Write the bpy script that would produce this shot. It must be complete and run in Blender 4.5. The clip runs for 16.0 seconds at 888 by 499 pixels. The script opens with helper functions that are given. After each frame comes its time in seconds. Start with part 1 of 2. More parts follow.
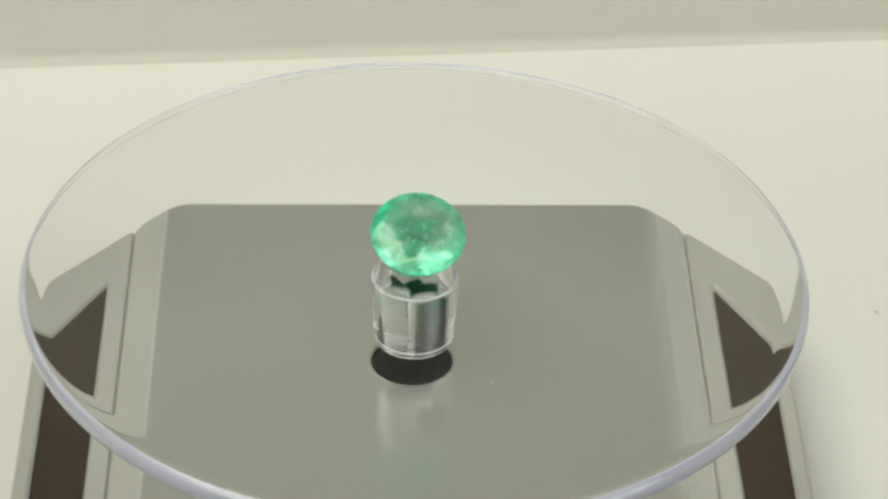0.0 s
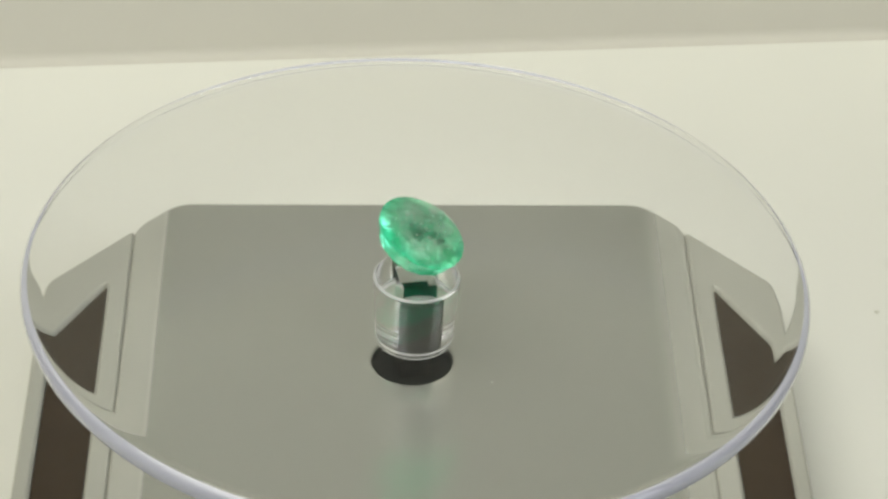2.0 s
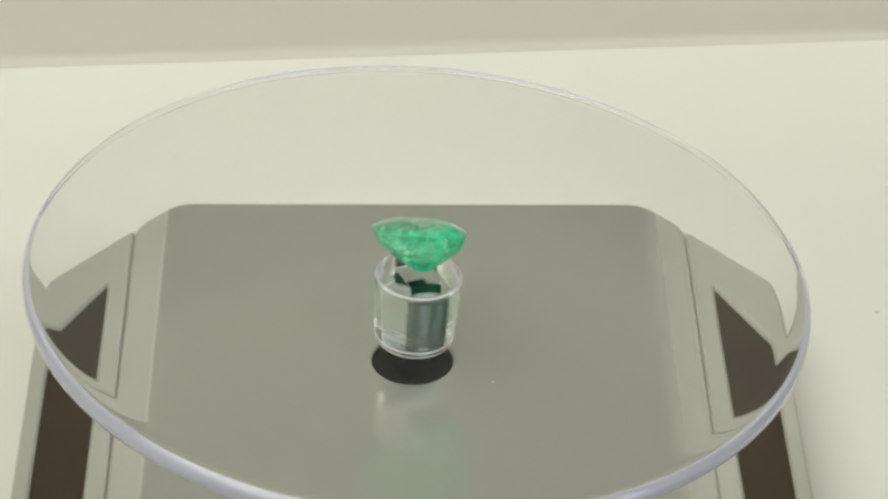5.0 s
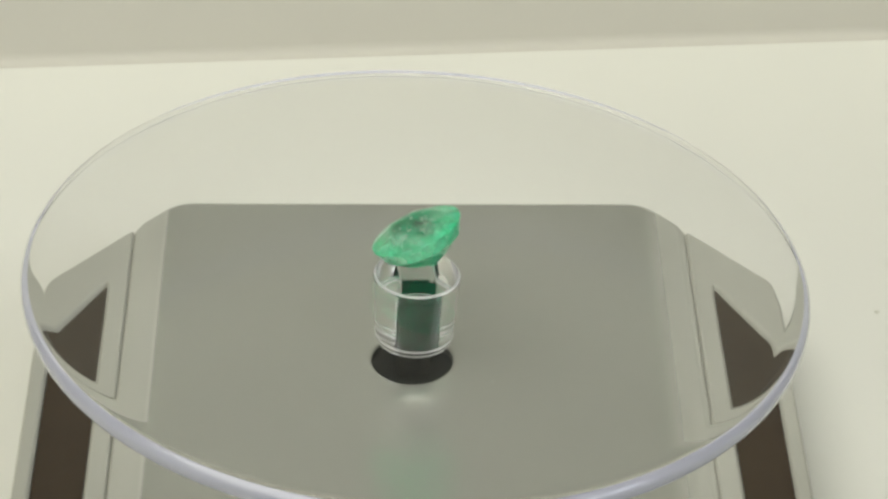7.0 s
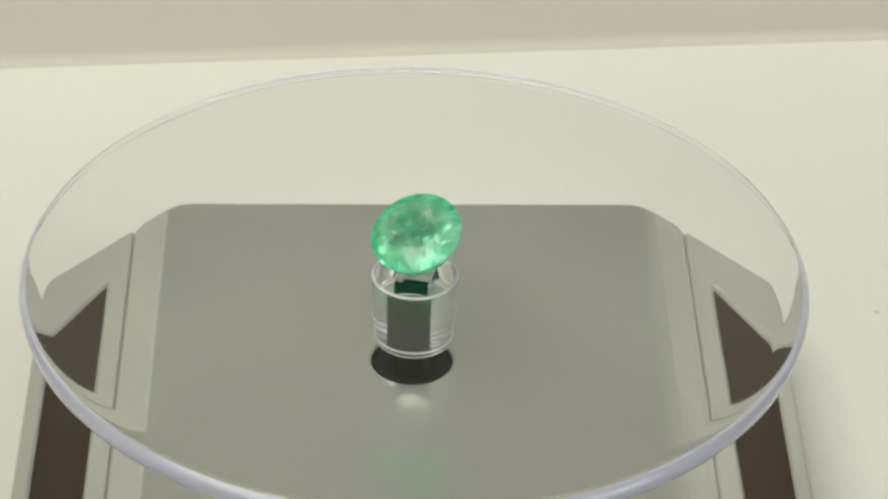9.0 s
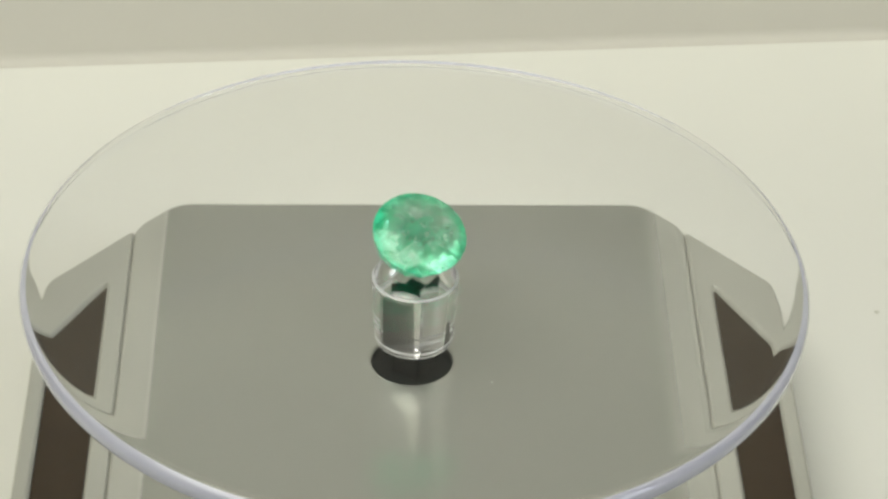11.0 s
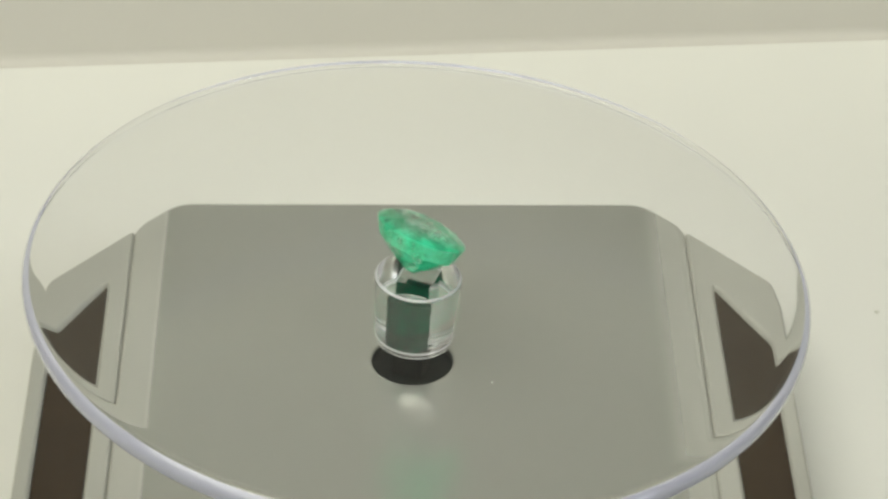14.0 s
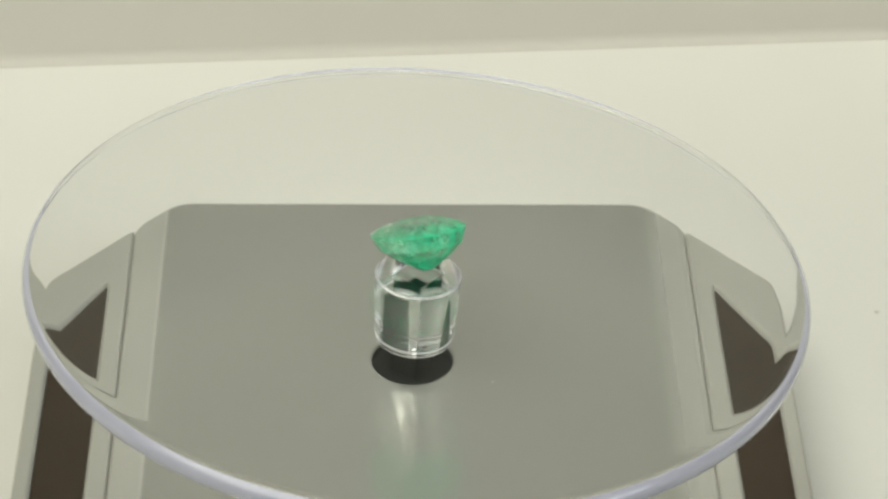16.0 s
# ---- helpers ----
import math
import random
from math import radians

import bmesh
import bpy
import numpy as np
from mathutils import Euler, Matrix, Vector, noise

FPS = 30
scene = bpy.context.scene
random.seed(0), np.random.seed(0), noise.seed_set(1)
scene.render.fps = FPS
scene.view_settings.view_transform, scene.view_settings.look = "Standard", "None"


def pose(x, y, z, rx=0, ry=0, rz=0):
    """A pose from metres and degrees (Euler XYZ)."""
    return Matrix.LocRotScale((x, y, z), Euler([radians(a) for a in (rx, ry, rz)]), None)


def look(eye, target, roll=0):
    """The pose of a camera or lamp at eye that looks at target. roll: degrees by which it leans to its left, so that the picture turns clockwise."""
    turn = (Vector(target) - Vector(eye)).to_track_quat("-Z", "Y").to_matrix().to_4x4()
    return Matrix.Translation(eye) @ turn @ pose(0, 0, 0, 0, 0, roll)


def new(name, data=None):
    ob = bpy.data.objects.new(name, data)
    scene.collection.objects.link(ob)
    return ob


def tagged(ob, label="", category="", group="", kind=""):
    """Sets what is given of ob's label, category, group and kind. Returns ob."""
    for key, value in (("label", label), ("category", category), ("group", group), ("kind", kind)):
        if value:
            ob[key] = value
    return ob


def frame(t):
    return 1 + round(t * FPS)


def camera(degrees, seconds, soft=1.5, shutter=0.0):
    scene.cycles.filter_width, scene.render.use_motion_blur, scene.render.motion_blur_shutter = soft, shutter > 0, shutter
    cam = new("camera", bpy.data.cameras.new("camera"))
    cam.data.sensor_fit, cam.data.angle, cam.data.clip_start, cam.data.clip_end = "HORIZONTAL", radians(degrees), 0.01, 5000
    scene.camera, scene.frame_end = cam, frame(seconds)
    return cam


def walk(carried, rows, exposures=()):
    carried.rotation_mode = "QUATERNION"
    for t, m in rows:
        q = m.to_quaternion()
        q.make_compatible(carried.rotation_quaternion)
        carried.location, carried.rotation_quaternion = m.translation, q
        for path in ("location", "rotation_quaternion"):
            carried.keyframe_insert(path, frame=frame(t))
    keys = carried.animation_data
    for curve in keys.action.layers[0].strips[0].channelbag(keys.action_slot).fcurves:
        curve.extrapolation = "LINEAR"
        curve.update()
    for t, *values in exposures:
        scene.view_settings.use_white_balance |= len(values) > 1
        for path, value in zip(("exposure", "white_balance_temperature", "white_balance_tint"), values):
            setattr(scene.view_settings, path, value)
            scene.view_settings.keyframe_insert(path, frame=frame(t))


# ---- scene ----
# ---- camera: it stands still on the table's front side ----
cam = camera(16.788, 16.0, soft=2.8)
ROLL = 1.067
EYE, AIM = (-0.005558, -0.311120, 0.221442), (0.003456, 0.003442, 0.0)
walk(cam, [(0.0, look(EYE, AIM, ROLL)), (16.0, look(EYE, AIM, ROLL))], [(0.0, 0.045), (16.0, 0.045)])

# ---- world and lamps ----
world = bpy.data.worlds.new("world")
scene.world = world
world.use_nodes = True
wn = world.node_tree
sky = wn.nodes.new("ShaderNodeTexSky")
sky.sky_type, sky.sun_disc = "NISHITA", False
sky.sun_elevation, sky.sun_rotation = radians(40), radians(200)
wn.links.new(sky.outputs[0], wn.nodes["Background"].inputs[0])
wn.nodes["Background"].inputs[1].default_value = 0.08


def area_lamp(name, m, w, h, watts, colour):
    data = bpy.data.lights.new(name, "AREA")
    data.shape, data.size, data.size_y, data.energy, data.color = "RECTANGLE", w, h, watts, colour
    ob = new(name, data)
    ob.matrix_world = m
    return ob


# assumed overhead lamps, out of view; right and front ones added to balance shadows
area_lamp("unseen_overhead_light", look((-0.85, -0.70, 1.66), (-0.85, -0.70, 0)), 1.2, 1.7, 20.2, (0.97, 0.96, 0.87))
area_lamp("unseen_overhead_light", look((0.85, -0.30, 1.66), (0.85, -0.30, 0)), 1.1, 1.7, 2.4, (0.97, 0.96, 0.87))
area_lamp("unseen_overhead_light", look((-0.1, -1.25, 1.66), (-0.1, -1.25, 0)), 1.2, 0.6, 8.6, (0.97, 0.96, 0.87))
area_lamp("window_daylight", look((1.49, -0.95, 1.0), (0.0, -0.95, 1.0)), 0.75, 0.65, 6.8, (0.88, 0.94, 1.0))

# ---- materials ----


def material(name):
    m = bpy.data.materials.new(name)
    m.use_nodes = True
    nt = m.node_tree
    return m, nt, nt.nodes["Principled BSDF"]


def noise_node(nt, scale, detail=4.0, rough=0.55):
    co = nt.nodes.new("ShaderNodeTexCoord")
    n = nt.nodes.new("ShaderNodeTexNoise")
    n.inputs["Scale"].default_value, n.inputs["Detail"].default_value, n.inputs["Roughness"].default_value = scale, detail, rough
    nt.links.new(co.outputs["Object"], n.inputs["Vector"])
    return n


def ramp(nt, src, stops):
    r = nt.nodes.new("ShaderNodeValToRGB")
    e = r.color_ramp.elements
    while len(e) < len(stops):
        e.new(0.5)
    for el, (pos, col) in zip(e, stops):
        el.position, el.color = pos, (*col, 1) if len(col) == 3 else col
    nt.links.new(src, r.inputs[0])
    return r.outputs[0]


def bump(nt, b, src, strength, dist):
    n = nt.nodes.new("ShaderNodeBump")
    n.inputs["Strength"].default_value, n.inputs["Distance"].default_value = strength, dist
    nt.links.new(src, n.inputs["Height"])
    nt.links.new(n.outputs[0], b.inputs["Normal"])


def plain(name, c1, c2, rough, big=60.0, fine=2500.0, metal=0.0, relief=0.1, spec=0.5):
    """A painted or moulded surface: slow tone changes, a fine grain and faint relief."""
    m, nt, b = material(name)
    slow, grain = noise_node(nt, big, 3), noise_node(nt, fine, 2)
    nt.links.new(ramp(nt, slow.outputs[0], [(0.12, c1), (0.88, c2)]), b.inputs["Base Color"])
    nt.links.new(ramp(nt, slow.outputs[0], [(0.12, (rough * 0.85,) * 3), (0.88, (rough * 1.15,) * 3)]), b.inputs["Roughness"])
    b.inputs["Metallic"].default_value, b.inputs["Specular IOR Level"].default_value = metal, spec
    if relief:
        bump(nt, b, grain.outputs[0], relief, 0.00005)
    return m


def clear(name, tint, ior, rough=0.0):
    m, nt, b = material(name)
    b.inputs["Base Color"].default_value = (*tint, 1)
    b.inputs["Transmission Weight"].default_value, b.inputs["IOR"].default_value, b.inputs["Roughness"].default_value = 1.0, ior, rough
    return m


TABLE = plain("white_laminate", (0.745, 0.75, 0.69), (0.775, 0.775, 0.715), 0.38, 9.0, 1800.0)
BOARD = plain("greige_board", (0.575, 0.56, 0.50), (0.61, 0.595, 0.53), 0.8, 14.0, 900.0)
GREIGE = plain("greige_wall_paint", (0.26, 0.262, 0.235), (0.29, 0.292, 0.262), 0.8, 3.0, 300.0)
TAUPE = plain("taupe_paint", (0.50, 0.49, 0.47), (0.54, 0.53, 0.51), 0.85, 2.0, 300.0)
ROOM = plain("room_paint", (0.80, 0.79, 0.74), (0.83, 0.82, 0.77), 0.85, 2.0, 300.0)
FLOOR = plain("floor_vinyl", (0.30, 0.27, 0.23), (0.36, 0.33, 0.28), 0.5, 4.0, 200.0)
def edge_lit_sheet():
    """Satin metallic grey plate; the light on its long edge strips is painted in as plain grey."""
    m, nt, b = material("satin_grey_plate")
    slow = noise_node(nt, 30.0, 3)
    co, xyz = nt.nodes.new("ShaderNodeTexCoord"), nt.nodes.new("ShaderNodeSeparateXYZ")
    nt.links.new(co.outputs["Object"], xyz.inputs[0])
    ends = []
    # painted-in light per edge strip: full and crisp left, weaker and softer right
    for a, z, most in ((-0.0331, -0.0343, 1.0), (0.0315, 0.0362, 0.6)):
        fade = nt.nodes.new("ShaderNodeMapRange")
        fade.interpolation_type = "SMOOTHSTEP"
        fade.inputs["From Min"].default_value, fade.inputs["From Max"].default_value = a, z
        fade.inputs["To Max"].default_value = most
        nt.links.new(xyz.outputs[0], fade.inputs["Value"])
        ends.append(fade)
    edge_light = nt.nodes.new("ShaderNodeMath")
    edge_light.operation = "MAXIMUM"
    nt.links.new(ends[0].outputs[0], edge_light.inputs[0])
    nt.links.new(ends[1].outputs[0], edge_light.inputs[1])
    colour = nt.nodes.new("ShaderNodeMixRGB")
    nt.links.new(edge_light.outputs[0], colour.inputs[0])
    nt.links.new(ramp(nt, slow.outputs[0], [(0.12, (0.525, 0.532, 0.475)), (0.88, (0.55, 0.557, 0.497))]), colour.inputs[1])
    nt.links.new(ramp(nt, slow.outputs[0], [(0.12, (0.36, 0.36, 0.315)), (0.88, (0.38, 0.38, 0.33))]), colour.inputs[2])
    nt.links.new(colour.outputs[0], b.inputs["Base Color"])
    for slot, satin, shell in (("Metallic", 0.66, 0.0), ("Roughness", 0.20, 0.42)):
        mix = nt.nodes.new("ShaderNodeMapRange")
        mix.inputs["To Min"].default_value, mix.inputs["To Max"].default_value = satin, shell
        nt.links.new(edge_light.outputs[0], mix.inputs["Value"])
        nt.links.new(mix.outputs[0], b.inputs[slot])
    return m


SHELL = plain("light_grey_plastic", (0.36, 0.36, 0.315), (0.38, 0.38, 0.33), 0.42, 45.0, 6000.0, 0.0, 0.004)
SATIN = edge_lit_sheet()
CELL = plain("solar_film", (0.040, 0.029, 0.019), (0.048, 0.035, 0.023), 0.22, 120.0, 6000.0, 0.0, 0.01)
BLACK = plain("black_plastic", (0.004, 0.0045, 0.0045), (0.007, 0.008, 0.0075), 0.6, 200.0, 4000.0, 0.0, 0.05, 0.05)
SHAFT = plain("matt_black_shaft", (0.002, 0.002, 0.0022), (0.003, 0.003, 0.0032), 0.8, 200.0, 4000.0, 0.0, 0.05, 0.0)
SOOT = plain("dark_dust", (0.05, 0.05, 0.045), (0.08, 0.08, 0.07), 0.8)
SPECK = plain("dust", (0.55, 0.55, 0.47), (0.6, 0.6, 0.52), 0.8)
FRAME = plain("white_metal", (0.75, 0.75, 0.74), (0.8, 0.8, 0.79), 0.4, 5.0, 400.0)
EDGE = clear("milky_acrylic_edge", (0.71, 0.73, 0.90), 1.49, 0.14)
EDGE.node_tree.nodes["Principled BSDF"].inputs["Transmission Weight"].default_value = 0.5
EDGE.node_tree.nodes["Principled BSDF"].inputs["Coat Weight"].default_value = 1.0
MOULDED = clear("milky_moulded_rim", (0.92, 0.93, 0.94), 1.58, 0.1)
MOULDED.node_tree.nodes["Principled BSDF"].inputs["Transmission Weight"].default_value = 0.55
ACRYLIC = clear("clear_acrylic", (0.995, 0.997, 0.995), 1.49)
STYRENE = clear("clear_polystyrene", (0.985, 0.99, 0.99), 1.58)


def gem_material():
    """Green crystal: pale and clear under the table facet, deep green towards the girdle and culet, with cloudy veils."""
    m, nt, b = material("green_crystal")
    cloud, veil = noise_node(nt, 150.0, 3, 0.55), noise_node(nt, 520.0, 3, 0.6)
    co = nt.nodes.new("ShaderNodeTexCoord")
    away = nt.nodes.new("ShaderNodeVectorMath")
    away.operation = "DISTANCE"
    away.inputs[1].default_value = (0.0007, 0.0, 0.0016)
    nt.links.new(co.outputs["Object"], away.inputs[0])

    def blend(src, k, add):
        n = nt.nodes.new("ShaderNodeMath")
        n.operation = "MULTIPLY_ADD"
        n.inputs[1].default_value = k
        nt.links.new(src, n.inputs[0])
        if isinstance(add, float):
            n.inputs[2].default_value = add
        else:
            nt.links.new(add, n.inputs[2])
        return n.outputs[0]
    zone = blend(away.outputs["Value"], 150.0, -0.38)
    mixed = blend(cloud.outputs[0], 0.75, zone)
    tone = ramp(nt, mixed, [(0.30, (0.88, 0.97, 0.91)), (0.60, (0.54, 0.95, 0.73)), (0.95, (0.07, 0.88, 0.49))])
    nt.links.new(tone, b.inputs["Base Color"])
    b.inputs["IOR"].default_value, b.inputs["Roughness"].default_value = 1.57, 0.05
    nt.links.new(ramp(nt, blend(zone, 0.55, veil.outputs[0]), [(0.50, (0.96,) * 3), (0.98, (0.40,) * 3)]), b.inputs["Transmission Weight"])
    return m


GEM = gem_material()
INKY = plain("dark_inclusion", (0.01, 0.08, 0.05), (0.02, 0.12, 0.07), 0.5)
FLECK = plain("pale_inclusion", (0.55, 0.85, 0.68), (0.8, 0.95, 0.86), 0.5)

# ---- mesh helpers; meshes are written in millimetres ----


def mesh_object(name, bm, mat, sharp=35.0, smooth=True):
    bmesh.ops.scale(bm, vec=(0.001,) * 3, verts=bm.verts)
    bmesh.ops.recalc_face_normals(bm, faces=bm.faces)
    me = bpy.data.meshes.new(name)
    bm.to_mesh(me)
    bm.free()
    for f in me.polygons:
        f.use_smooth = smooth
    if smooth:
        me.set_sharp_from_angle(angle=radians(sharp))
    me.materials.append(mat)
    return new(name, me)


def part(name, bm, mat, parent, label="", sharp=35.0, smooth=True):
    ob = mesh_object(name, bm, mat, sharp, smooth)
    ob.parent = parent
    return tagged(ob, label) if label else ob


def loft(loops, cap_first=False, cap_last=False, bm=None):
    """Closed loops of equal count, joined in turn. A loop of one point is a tip."""
    bm = bm or bmesh.new()
    rings = [[bm.verts.new(p) for p in loop] for loop in loops]
    for a, b in zip(rings, rings[1:]):
        n = max(len(a), len(b))
        for i in range(n):
            j = (i + 1) % n
            if len(a) == 1:
                bm.faces.new((a[0], b[i], b[j]))
            elif len(b) == 1:
                bm.faces.new((a[i], a[j], b[0]))
            else:
                bm.faces.new((a[i], a[j], b[j], b[i]))
    if cap_first:
        bm.faces.new(rings[0][::-1])
    if cap_last:
        bm.faces.new(rings[-1])
    return bm


def circle(r, z, n=96, cx=0.0, cy=0.0):
    return [(cx + r * math.cos(2 * math.pi * i / n), cy + r * math.sin(2 * math.pi * i / n), z) for i in range(n)]


def square(half, z, n=96, half_y=None):
    out = []
    for i in range(n):
        a = 2 * math.pi * i / n
        k = min(1 / max(abs(math.cos(a)), abs(math.sin(a))), 1.405)
        out.append((half * k * math.cos(a), (half_y or half) * k * math.sin(a), z))
    return out


def inset(poly, d):
    """A convex polygon, counterclockwise, moved inwards by d."""
    n, lines = len(poly), []
    for i in range(n):
        (x0, y0), (x1, y1) = poly[i], poly[(i + 1) % n]
        k = math.hypot(x1 - x0, y1 - y0)
        nx, ny = -(y1 - y0) / k, (x1 - x0) / k
        lines.append((nx, ny, nx * x0 + ny * y0 + d))
    out = []
    for i in range(n):
        a, b, c = lines[i - 1]
        e, f, g = lines[i]
        det = a * f - b * e
        out.append(((c * f - b * g) / det, (a * g - c * e) / det))
    return out


def rounded(poly, r, n=6):
    """The same polygon with its corners rounded to about the radius r."""
    out = []
    for i, (x, y) in enumerate(poly):
        (ax, ay), (bx, by) = poly[i - 1], poly[(i + 1) % len(poly)]
        la, lb = math.hypot(ax - x, ay - y), math.hypot(bx - x, by - y)
        d = min(r, la * 0.45, lb * 0.45)
        p, q = (x + (ax - x) / la * d, y + (ay - y) / la * d), (x + (bx - x) / lb * d, y + (by - y) / lb * d)
        for k in range(n + 1):
            t = k / n
            out.append(tuple((1 - t) ** 2 * p[j] + 2 * t * (1 - t) * (x, y)[j] + t * t * q[j] for j in (0, 1)))
    return out


def cast(poly, z, angles, cx=0.0, cy=0.0):
    """The points of a convex polygon in the given directions from an inner point."""
    out = []
    for a in angles:
        dx, dy, best = math.cos(a), math.sin(a), 1e9
        for i in range(len(poly)):
            (x0, y0), (x1, y1) = poly[i], poly[(i + 1) % len(poly)]
            ex, ey = x1 - x0, y1 - y0
            det = ex * dy - ey * dx
            if abs(det) < 1e-12:
                continue
            s = (ex * (y0 - cy) - ey * (x0 - cx)) / det
            u = (dx * (y0 - cy) - dy * (x0 - cx)) / det
            if s > 0 and -1e-6 <= u <= 1 + 1e-6:
                best = min(best, s)
        out.append((cx + best * dx, cy + best * dy, z))
    return out


def fan(polys, cx=0.0, cy=0.0, steps=96):
    """Directions that meet every corner of the given polygons."""
    a = {round(2 * math.pi * i / steps, 5) for i in range(steps)}
    for poly in polys:
        a |= {round(math.atan2(y - cy, x - cx) % (2 * math.pi), 5) for x, y in poly}
    return sorted(a)


def box(x0, x1, y0, y1, z0, z1, bm=None):
    bm = bm or bmesh.new()
    v = [bm.verts.new((x, y, z)) for z in (z0, z1) for x, y in ((x0, y0), (x1, y0), (x1, y1), (x0, y1))]
    for f in ((3, 2, 1, 0), (4, 5, 6, 7), (0, 1, 5, 4), (1, 2, 6, 5), (2, 3, 7, 6), (3, 0, 4, 7)):
        bm.faces.new([v[i] for i in f])
    return bm


def empty(name, m, label, category, group="", kind=""):
    ob = new(name)
    ob.empty_display_size = 0.01
    ob.matrix_world = m
    return tagged(ob, label, category, group, kind)


# ---- the room: an assumed shell out of view, added to bounce light ----
TOP = -30.0      # the table's surface
PLATE = -16.8    # the base's upper face


def room():
    def wall(name, b, mat, cat="wall", label=""):
        return tagged(mesh_object(name, box(*b), mat, smooth=False), label, cat, kind="structure")
    x0, x1, y0, y1, z0, z1 = -1500, 1500, -1800, 900, -750, 1700
    # north and south tones are set for what they reflect onto disc and plate
    wall("wall_north", (x0 - 100, x1 + 100, y1, y1 + 100, z0, z1), GREIGE, label="unseen mid greige wall, toned for reflections in the disc")
    wall("wall_west", (x0 - 100, x0, y0, y1, z0, z1), ROOM, label="plain off-white painted wall")
    wall("wall_south", (x0 - 100, x1 + 100, y0 - 100, y0, z0, z1), TAUPE, label="unseen light taupe wall, added to bounce light forward")
    bm = box(x1, x1 + 100, y0, y1, z0, 650)
    box(x1, x1 + 100, y0, y1, 1350, z1, bm)
    box(x1, x1 + 100, y0, -1350, 650, 1350, bm)
    box(x1, x1 + 100, -550, y1, 650, 1350, bm)
    tagged(mesh_object("wall_east", bm, ROOM, smooth=False), "plain off-white wall with a window opening", "wall", kind="structure")
    wall("floor", (x0 - 100, x1 + 100, y0 - 100, y1, z0 - 50, z0), FLOOR, "floor", "plain brown-grey floor")
    wall("ceiling", (x0 - 100, x1 + 100, y0 - 100, y1, z1, z1 + 50), ROOM, "ceiling", "plain off-white ceiling")


def backdrop_board():
    """A low greige board that stands upright along the table's rear edge."""
    side = [(-1.8, 0.02), (-1.1, 0.12), (-0.55, 0.42), (-0.18, 0.95), (0, 1.8), (0, 41.5), (0.3, 41.9), (0.7, 42), (5.5, 42), (6, 41.5), (6, 0.02)]
    loops = [[(x, y, z) for y, z in side] for x in (-380, 380)]
    ob = mesh_object("backdrop_board", loft(loops, True, True), BOARD, sharp=50)
    ob.matrix_world = pose(0, 0.1017, TOP / 1000, 0, 0, 3.93)
    tagged(ob, "low matte greige board upright on the white table", "board")


def table():
    t = empty("table", pose(0, 0.102, TOP / 1000, 0, 0, 3.93), "plain white laminate table top against the wall", "table")
    slab = rounded([(-600, -700), (600, -700), (600, 12), (-600, 12)], 3, 4)
    loops = [[(x, y, z) for x, y in inset(slab, d)] for d, z in ((0.6, -25), (0, -24.4), (0, -0.6), (0.6, 0))]
    part("tabletop", loft(loops, True, True), TABLE, t)
    for x in (-560, 560):
        for y in (-650, -60):
            part("leg", loft([circle(22, -722, 24, x, y), circle(22, -25, 24, x, y)], True, True), FRAME, t)


# ---- the turntable's base ----


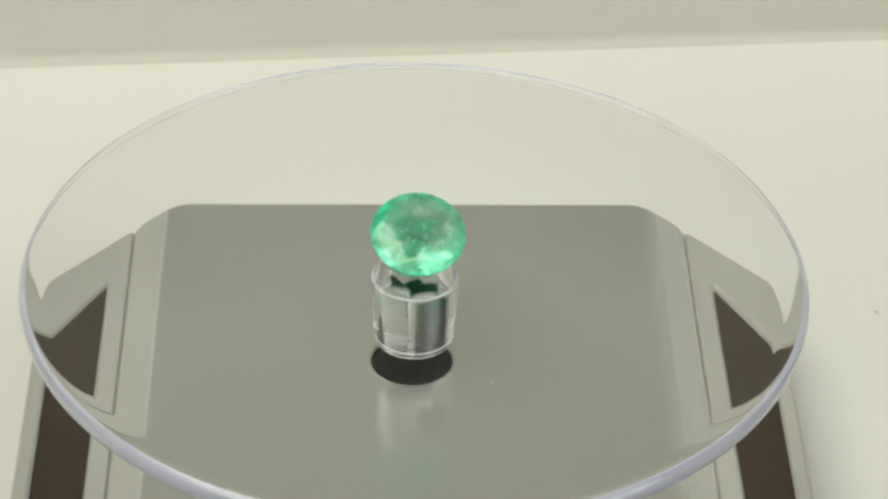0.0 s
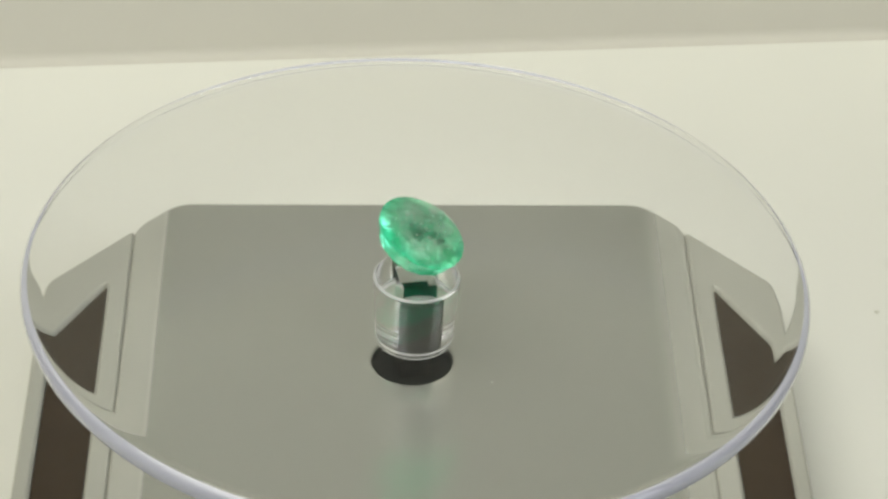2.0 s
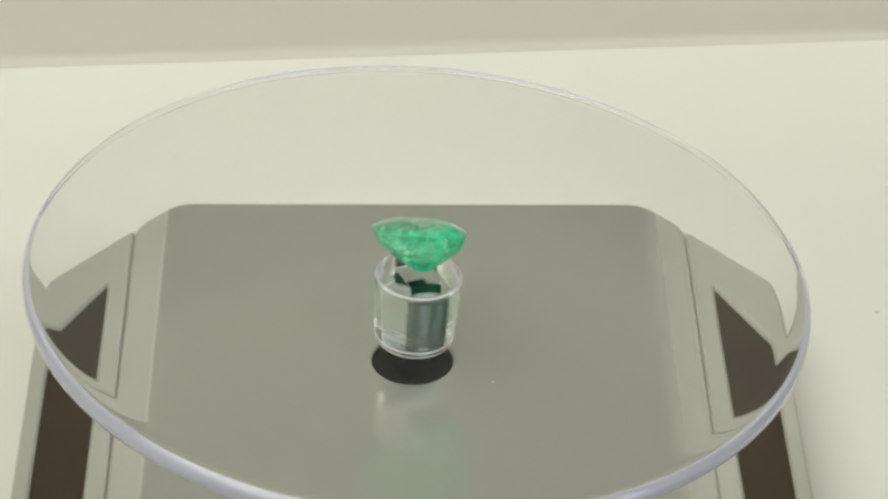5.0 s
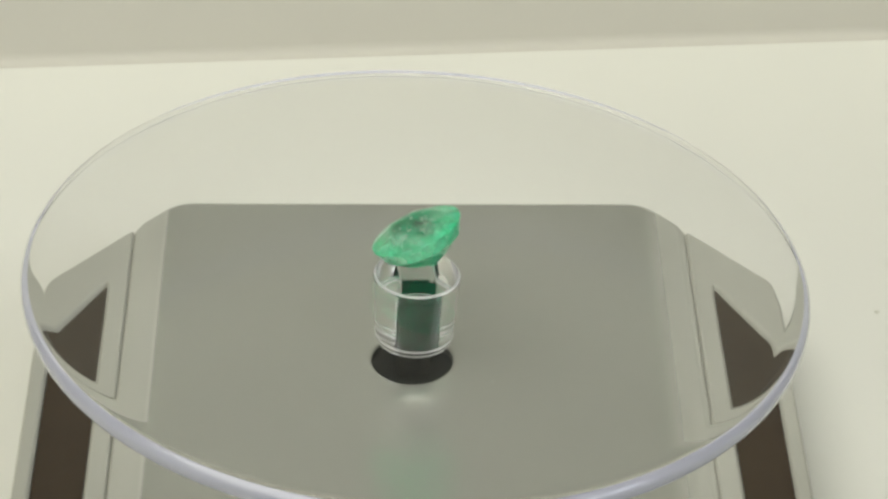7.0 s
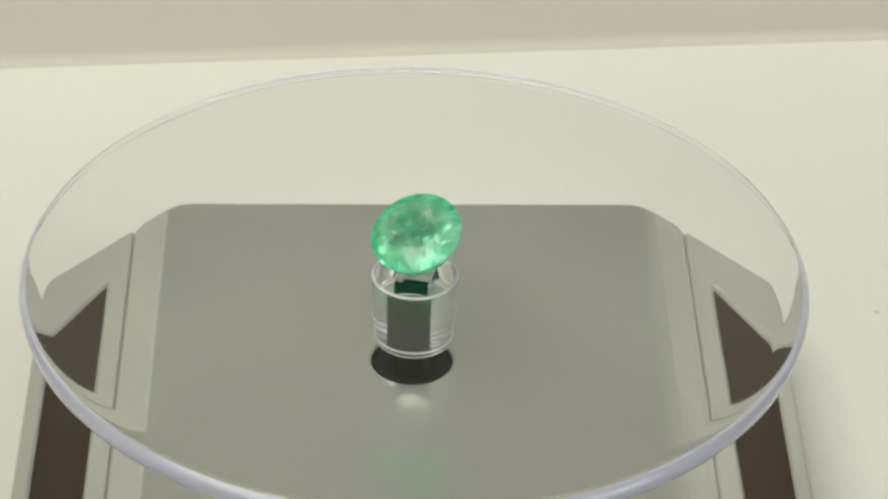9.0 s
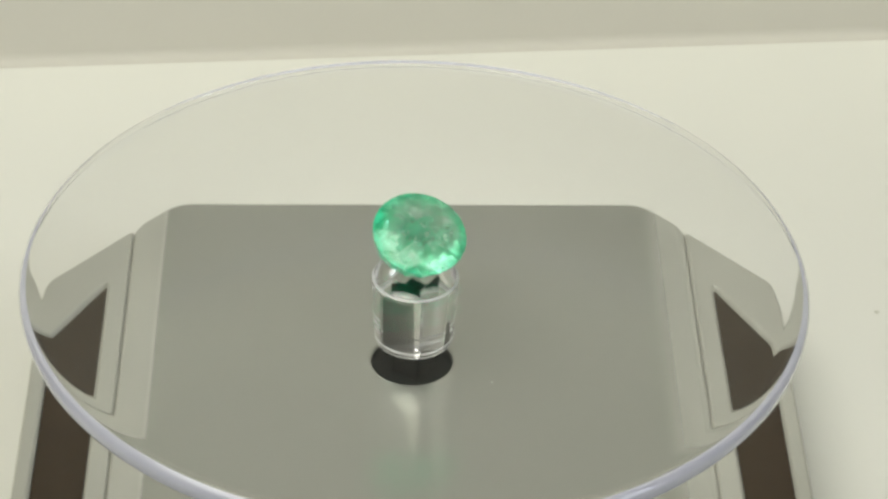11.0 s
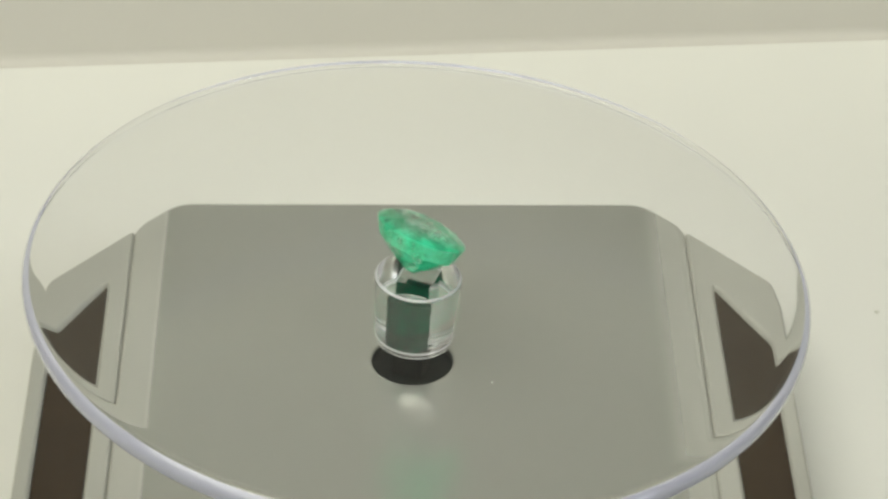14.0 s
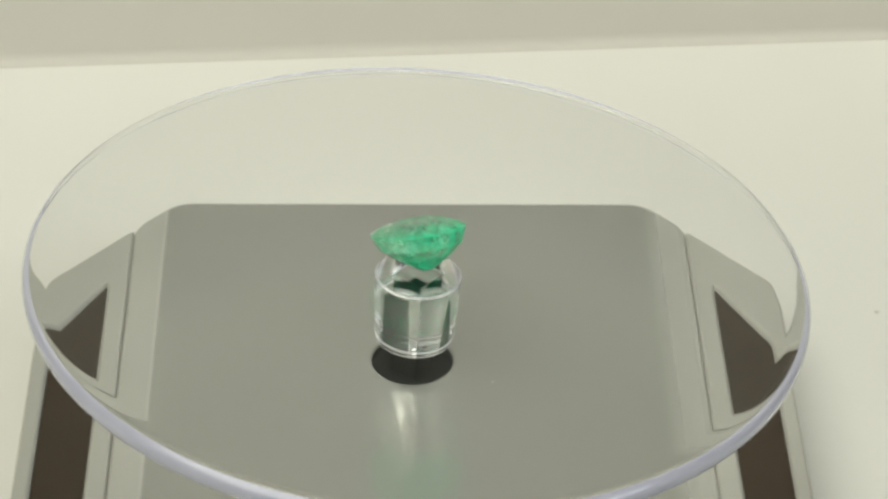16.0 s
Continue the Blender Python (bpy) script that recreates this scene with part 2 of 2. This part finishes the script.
def turntable_base():
    b = empty("turntable_base", pose(-0.00055, 0.0002, 0), "light grey plastic solar turntable base on the white table", "turntable base")
    oct_ = [(-32.3, -64.0), (32.3, -64.0), (49.0, -45.0), (49.7, -40), (49.7, 12), (49.0, 17.0), (32.3, 36.0), (-32.3, 36.0), (-49.0, 17.0), (-49.7, 12), (-49.7, -40), (-49.0, -45.0)]
    shell = rounded(oct_, 3.0)
    seam = PLATE - 1.3
    loops = [[(x, y, z) for x, y in inset(shell, d)] for d, z in ((0.4, TOP), (-0.5, TOP + 0.8), (-0.45, TOP + 1.2), (-0.35, seam - 1.9), (-0.1, seam - 0.6), (0.25, seam - 0.15), (1.2, seam))]
    part("body", loft(loops, True, True), SHELL, b)
    # the middle deck with the shaft's well
    mid = rounded([(-37.72, -58.0), (-32.3, -63.9), (32.3, -63.9), (37.72, -58.0), (37.72, 30.0), (32.3, 35.9), (-32.3, 35.9), (-37.72, 30.0)], 2.2)
    sheet = rounded([(-36.9, -58.3), (-32.0, -63.6), (32.0, -63.6), (36.9, -58.3), (36.9, 30.3), (32.0, 35.6), (-32.0, 35.6), (-36.9, 30.3)], 2.0)
    angles = fan([mid, sheet])

    def ring(r, z):
        return [(r * math.cos(a), r * math.sin(a), z) for a in angles]
    seq = ((0.25, PLATE), (0.2, PLATE), (0.06, PLATE - 0.06), (0.0, PLATE - 0.2), (0.0, PLATE - 0.25), (0.0, PLATE - 0.55), (-0.30, PLATE - 0.55), (-0.30, seam + 0.05))
    loops = [ring(7.4, PLATE)] + [cast(inset(mid, d), z, angles) for d, z in seq]
    part("deck", loft(loops), SHELL, b)
    up = PLATE + 0.08
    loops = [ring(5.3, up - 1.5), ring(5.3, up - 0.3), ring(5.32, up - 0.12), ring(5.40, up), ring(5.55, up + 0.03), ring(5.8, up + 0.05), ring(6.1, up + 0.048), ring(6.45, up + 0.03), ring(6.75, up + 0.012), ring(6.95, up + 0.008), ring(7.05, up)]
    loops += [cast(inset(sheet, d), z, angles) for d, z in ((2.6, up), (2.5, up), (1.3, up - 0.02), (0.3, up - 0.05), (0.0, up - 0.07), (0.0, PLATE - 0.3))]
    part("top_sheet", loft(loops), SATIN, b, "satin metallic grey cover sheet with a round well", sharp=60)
    part("well", loft([circle(5.28, up - 0.4), circle(5.28, seam + 0.1), circle(2.6, seam + 0.1), [(0, 0, seam + 0.1)]]), BLACK, b, "black round shaft well")
    for side in (-1, 1):
        s = [(37.96, -57.6), (48.75, -45.2), (49.4, -40), (49.4, 12), (48.75, 17.2), (37.96, 29.6)]
        p = [(41.15, -45.0), (47.35, -32.6), (47.35, 4.0), (40.75, 16.7)] if side > 0 else [(40.75, -45.0), (47.35, -32.6), (47.35, 5.1), (40.75, 17.2)]
        if side < 0:
            s, p = [(-x, y) for x, y in s[::-1]], [(-x, y) for x, y in p[::-1]]
        s, p = rounded(s, 1.2), rounded(p, 0.8)
        cx, cy = side * 43.8, -14.0
        an = fan([s, p], cx, cy)
        seq = [(s, 0.0, seam), (s, 0.0, PLATE - 0.35), (s, 0.12, PLATE - 0.1), (s, 0.35, PLATE), (s, 0.4, PLATE), (p, -0.6, PLATE), (p, -0.55, PLATE), (p, -0.3, PLATE - 0.1), (p, 0.0, PLATE - 0.7), (p, 0.0, PLATE - 0.8), (p, 0.0, seam)]
        fr = part("panel_frame", loft([cast(inset(q, d), z, an, cx, cy) for q, d, z in seq]), SHELL, b, sharp=60)
        part("solar_panel", loft([[(x, y, z) for x, y in inset(p, 0.02)] for z in (seam + 0.05, PLATE - 0.75)], True, True), CELL, fr, "dark brown solar film under gloss", smooth=False)
    return b


# ---- the turning disc and the gemstone ----
LEAN = pose(0, 0, 0, 0, 1.69, 0)
THICK = 2.95


def arc(cx, cz, r, a0, a1, n):
    return [(cx + r * math.cos(radians(a0 + (a1 - a0) * i / n)), cz + r * math.sin(radians(a0 + (a1 - a0) * i / n))) for i in range(n + 1)]


def display_disc():
    d = empty("display_disc", LEAN, "clear acrylic round display disc on a clear stem", "display disc")
    edge = [(20.0, 0.0), (47.25, 0.0)] + [(47.3 + 2.7 * math.sin(radians(a)), -1.5 + 1.5 * math.cos(radians(a))) for a in range(0, 91, 6)] + arc(48.9, -THICK + 1.0, 1.1, 0, -90, 8) + [(48.85, -THICK), (48.6, -THICK), (20.0, -THICK)]
    loops = [[(0, 0, 0)]] + [circle(r, z, 192) for r, z in edge] + [[(0, 0, -THICK)]]
    plate = part("plate", loft(loops), ACRYLIC, d, sharp=50)
    plate.data.materials.append(EDGE)
    for f in plate.data.polygons:
        c = f.center
        f.material_index = 1 if math.hypot(c.x, c.y) > 0.0491 and c.z > -0.0029 else 0
    top, foot = -THICK - 0.03, -12.8
    outer = [(5.05, top), (5.1, top)] + arc(5.15, top - 0.45, 0.45, 90, 4, 10) + [(5.12, foot + 1.12), (5.17, foot + 1.05), (5.17, foot + 0.82), (5.09, foot + 0.74), (5.07, foot + 0.38), (5.05, foot + 0.34), (5.05, foot + 0.26)] + arc(4.79, foot + 0.25, 0.25, 0, -90, 9) + [(4.7, foot)]
    loops = [square(2.2, top - 0.16), square(2.36, top)] + [circle(r, z) for r, z in outer] + [square(2.2, foot), square(2.2, top - 0.16)]
    bm = loft(loops)
    bmesh.ops.remove_doubles(bm, verts=bm.verts, dist=1e-4)
    stem = part("stem", bm, STYRENE, d, "clear moulded plastic stem with a square socket", sharp=14)
    stem.data.materials.append(MOULDED)
    for f in stem.data.polygons:
        z, r = f.center.z * 1000, math.hypot(f.center.x, f.center.y) * 1000
        f.material_index = 1 if (r > 4.6 and (top - 0.24 < z < top - 0.03 or foot + 0.76 < z < foot + 1.1 or z < foot + 0.37)) or (r < 3.2 and top - 0.15 < z < top - 0.01) else 0
    part("drive_shaft", loft([square(1.98, PLATE - 1.2), square(1.98, -5.6), square(1.75, -5.3)], True, True), SHAFT, d, "black square motor shaft", sharp=20)
    for ob in (plate, stem):
        ob.visible_shadow = False
    return d


def gemstone():
    g = empty("gemstone", LEAN, "faceted pale green oval gemstone lying tilted on the clear disc", "gemstone")
    a, c, crown, pav, turn = 5.88, 6.07, 1.24, 5.48, radians(73.9)
    skew = Vector((-0.61, -0.26, 0))    # the culet sits off the middle
    rnd = random.Random(4)
    bm = bmesh.new()

    def corner(k, ang, z, off=0.0):
        x, y = a * k * math.cos(ang), c * k * math.sin(ang)
        bm.verts.new(Vector((x * math.cos(turn) - y * math.sin(turn), x * math.sin(turn) + y * math.cos(turn), z)) + skew * off)
    for i in range(8):
        t, u = 2 * math.pi * (i + 0.5) / 8, 2 * math.pi * i / 8
        k = rnd.uniform(0.97, 1.03)
        corner(0.56 * k, t, crown)
        corner(0.80 * k, u, crown * 0.66)
    for i in range(16):
        t = 2 * math.pi * (i + 0.25) / 16
        corner(0.873 * rnd.uniform(0.985, 1.01), t, -pav * 0.36, 0.36)
        corner(0.52 * rnd.uniform(0.97, 1.03), t, -pav * 0.68, 0.68)
    for i in range(32):
        t = 2 * math.pi * i / 32
        corner(1, t, 0.10)
        corner(1, t, -0.15)
    for i in range(8):
        corner(0.16, 2 * math.pi * i / 8, -pav * 0.94, 0.94)
    bmesh.ops.convex_hull(bm, input=bm.verts)
    bmesh.ops.dissolve_limit(bm, angle_limit=radians(1.5), verts=bm.verts, edges=bm.edges)
    rest = pose(0, 0, 0, 0, 0, 5.2) @ pose(0, 0, 0, 26.4, 0, 0) @ pose(0, 0, 0, 0, 0, -5.2)
    low = min((rest @ v.co).z for v in bm.verts)
    stone = part("stone", bm, GEM, g, smooth=False)
    stone.matrix_local = pose(0.00033, -0.00027, (0.01 - low) / 1000) @ rest
    # veils and specks enclosed in the crystal
    for dark, count in ((False, 34), (True, 4)):
        bm = bmesh.new()
        for _ in range(count):
            r, h = 4.0 * math.sqrt(rnd.random()), rnd.uniform(-1.0, 0.6)
            r *= 1 if h > -0.8 else 0.6
            w = rnd.uniform(0, 2 * math.pi)
            mm = pose(r * math.cos(w), r * math.sin(w), h, rnd.uniform(0, 180), rnd.uniform(0, 180), rnd.uniform(0, 360))
            size = rnd.uniform(0.2, 0.5) if dark else rnd.uniform(0.12, 0.5)
            n = rnd.randint(5, 7)
            ringp = [(size * rnd.uniform(0.5, 1.3) * math.cos(2 * math.pi * q / n), 0.5 * size * rnd.uniform(0.5, 1.3) * math.sin(2 * math.pi * q / n)) for q in range(n)]
            lo = [bm.verts.new(mm @ Vector((x, y, -0.02))) for x, y in ringp]
            hi = [bm.verts.new(mm @ Vector((x * 0.9, y * 0.9, 0.02))) for x, y in ringp]
            bm.faces.new(lo[::-1])
            bm.faces.new(hi)
            for q in range(n):
                bm.faces.new((lo[q], lo[(q + 1) % n], hi[(q + 1) % n], hi[q]))
        tagged(part("inclusion", bm, INKY if dark else FLECK, stone, "dark green specks in the crystal" if dark else "pale veils in the crystal", smooth=False), kind="stuff")
    return g


def dust_speck(name, r, m, mat, label):
    ob = mesh_object(name, loft([circle(r, 0.005, 10), circle(r * 0.88, r * 0.12, 10), circle(r * 0.4, r * 0.2, 10)], True, True), mat)
    ob.matrix_world = m
    return tagged(ob, label, "dust speck")


room()
table()
backdrop_board()
base = turntable_base()
disc = display_disc()
gem = gemstone()
dust_speck("dust_speck", 0.4, pose(0.0657, 0.0309, TOP / 1000), SPECK, "tiny grey dust speck on the white table")
dust_speck("dust_speck", 0.09, pose(0.0097, -0.0046, (PLATE + 0.08) / 1000), FRAME, "tiny white dust flake on the satin grey plate")
DUST_AT = [pose(-0.0027, -0.0090, 0.00002), pose(-0.0009, -0.0091, 0.00002)]
lint = [dust_speck("dust_speck", r, DUST_AT[i], SOOT, "tiny dark dust grain lying on the clear disc") for i, r in enumerate((0.10, 0.08))]

# ---- what turns ----
SPEED, FRONT, SOCKET = 34.87, 0.03, 1.65
WOBBLE, WOBBLE_AT = 1.36, 256.0    # the disc sits slightly askew on its stem


def motions():
    times = [0.5 * i for i in range(33)]
    wobble = pose(0, 0, -0.012) @ pose(0, 0, 0, 0, 0, WOBBLE_AT) @ pose(0, 0, 0, 0, WOBBLE, 0) @ pose(0, 0, 0, 0, 0, -WOBBLE_AT) @ pose(0, 0, 0.012)
    rides = pose(0, 0, 0, 0, 0, SPEED * (SOCKET - FRONT))
    for thing, seat in [(disc, Matrix.Identity(4)), (gem, rides)] + list(zip(lint, DUST_AT)):
        walk(thing, [(t, LEAN @ pose(0, 0, 0, 0, 0, SPEED * (t - SOCKET)) @ wobble @ seat) for t in times])


motions()
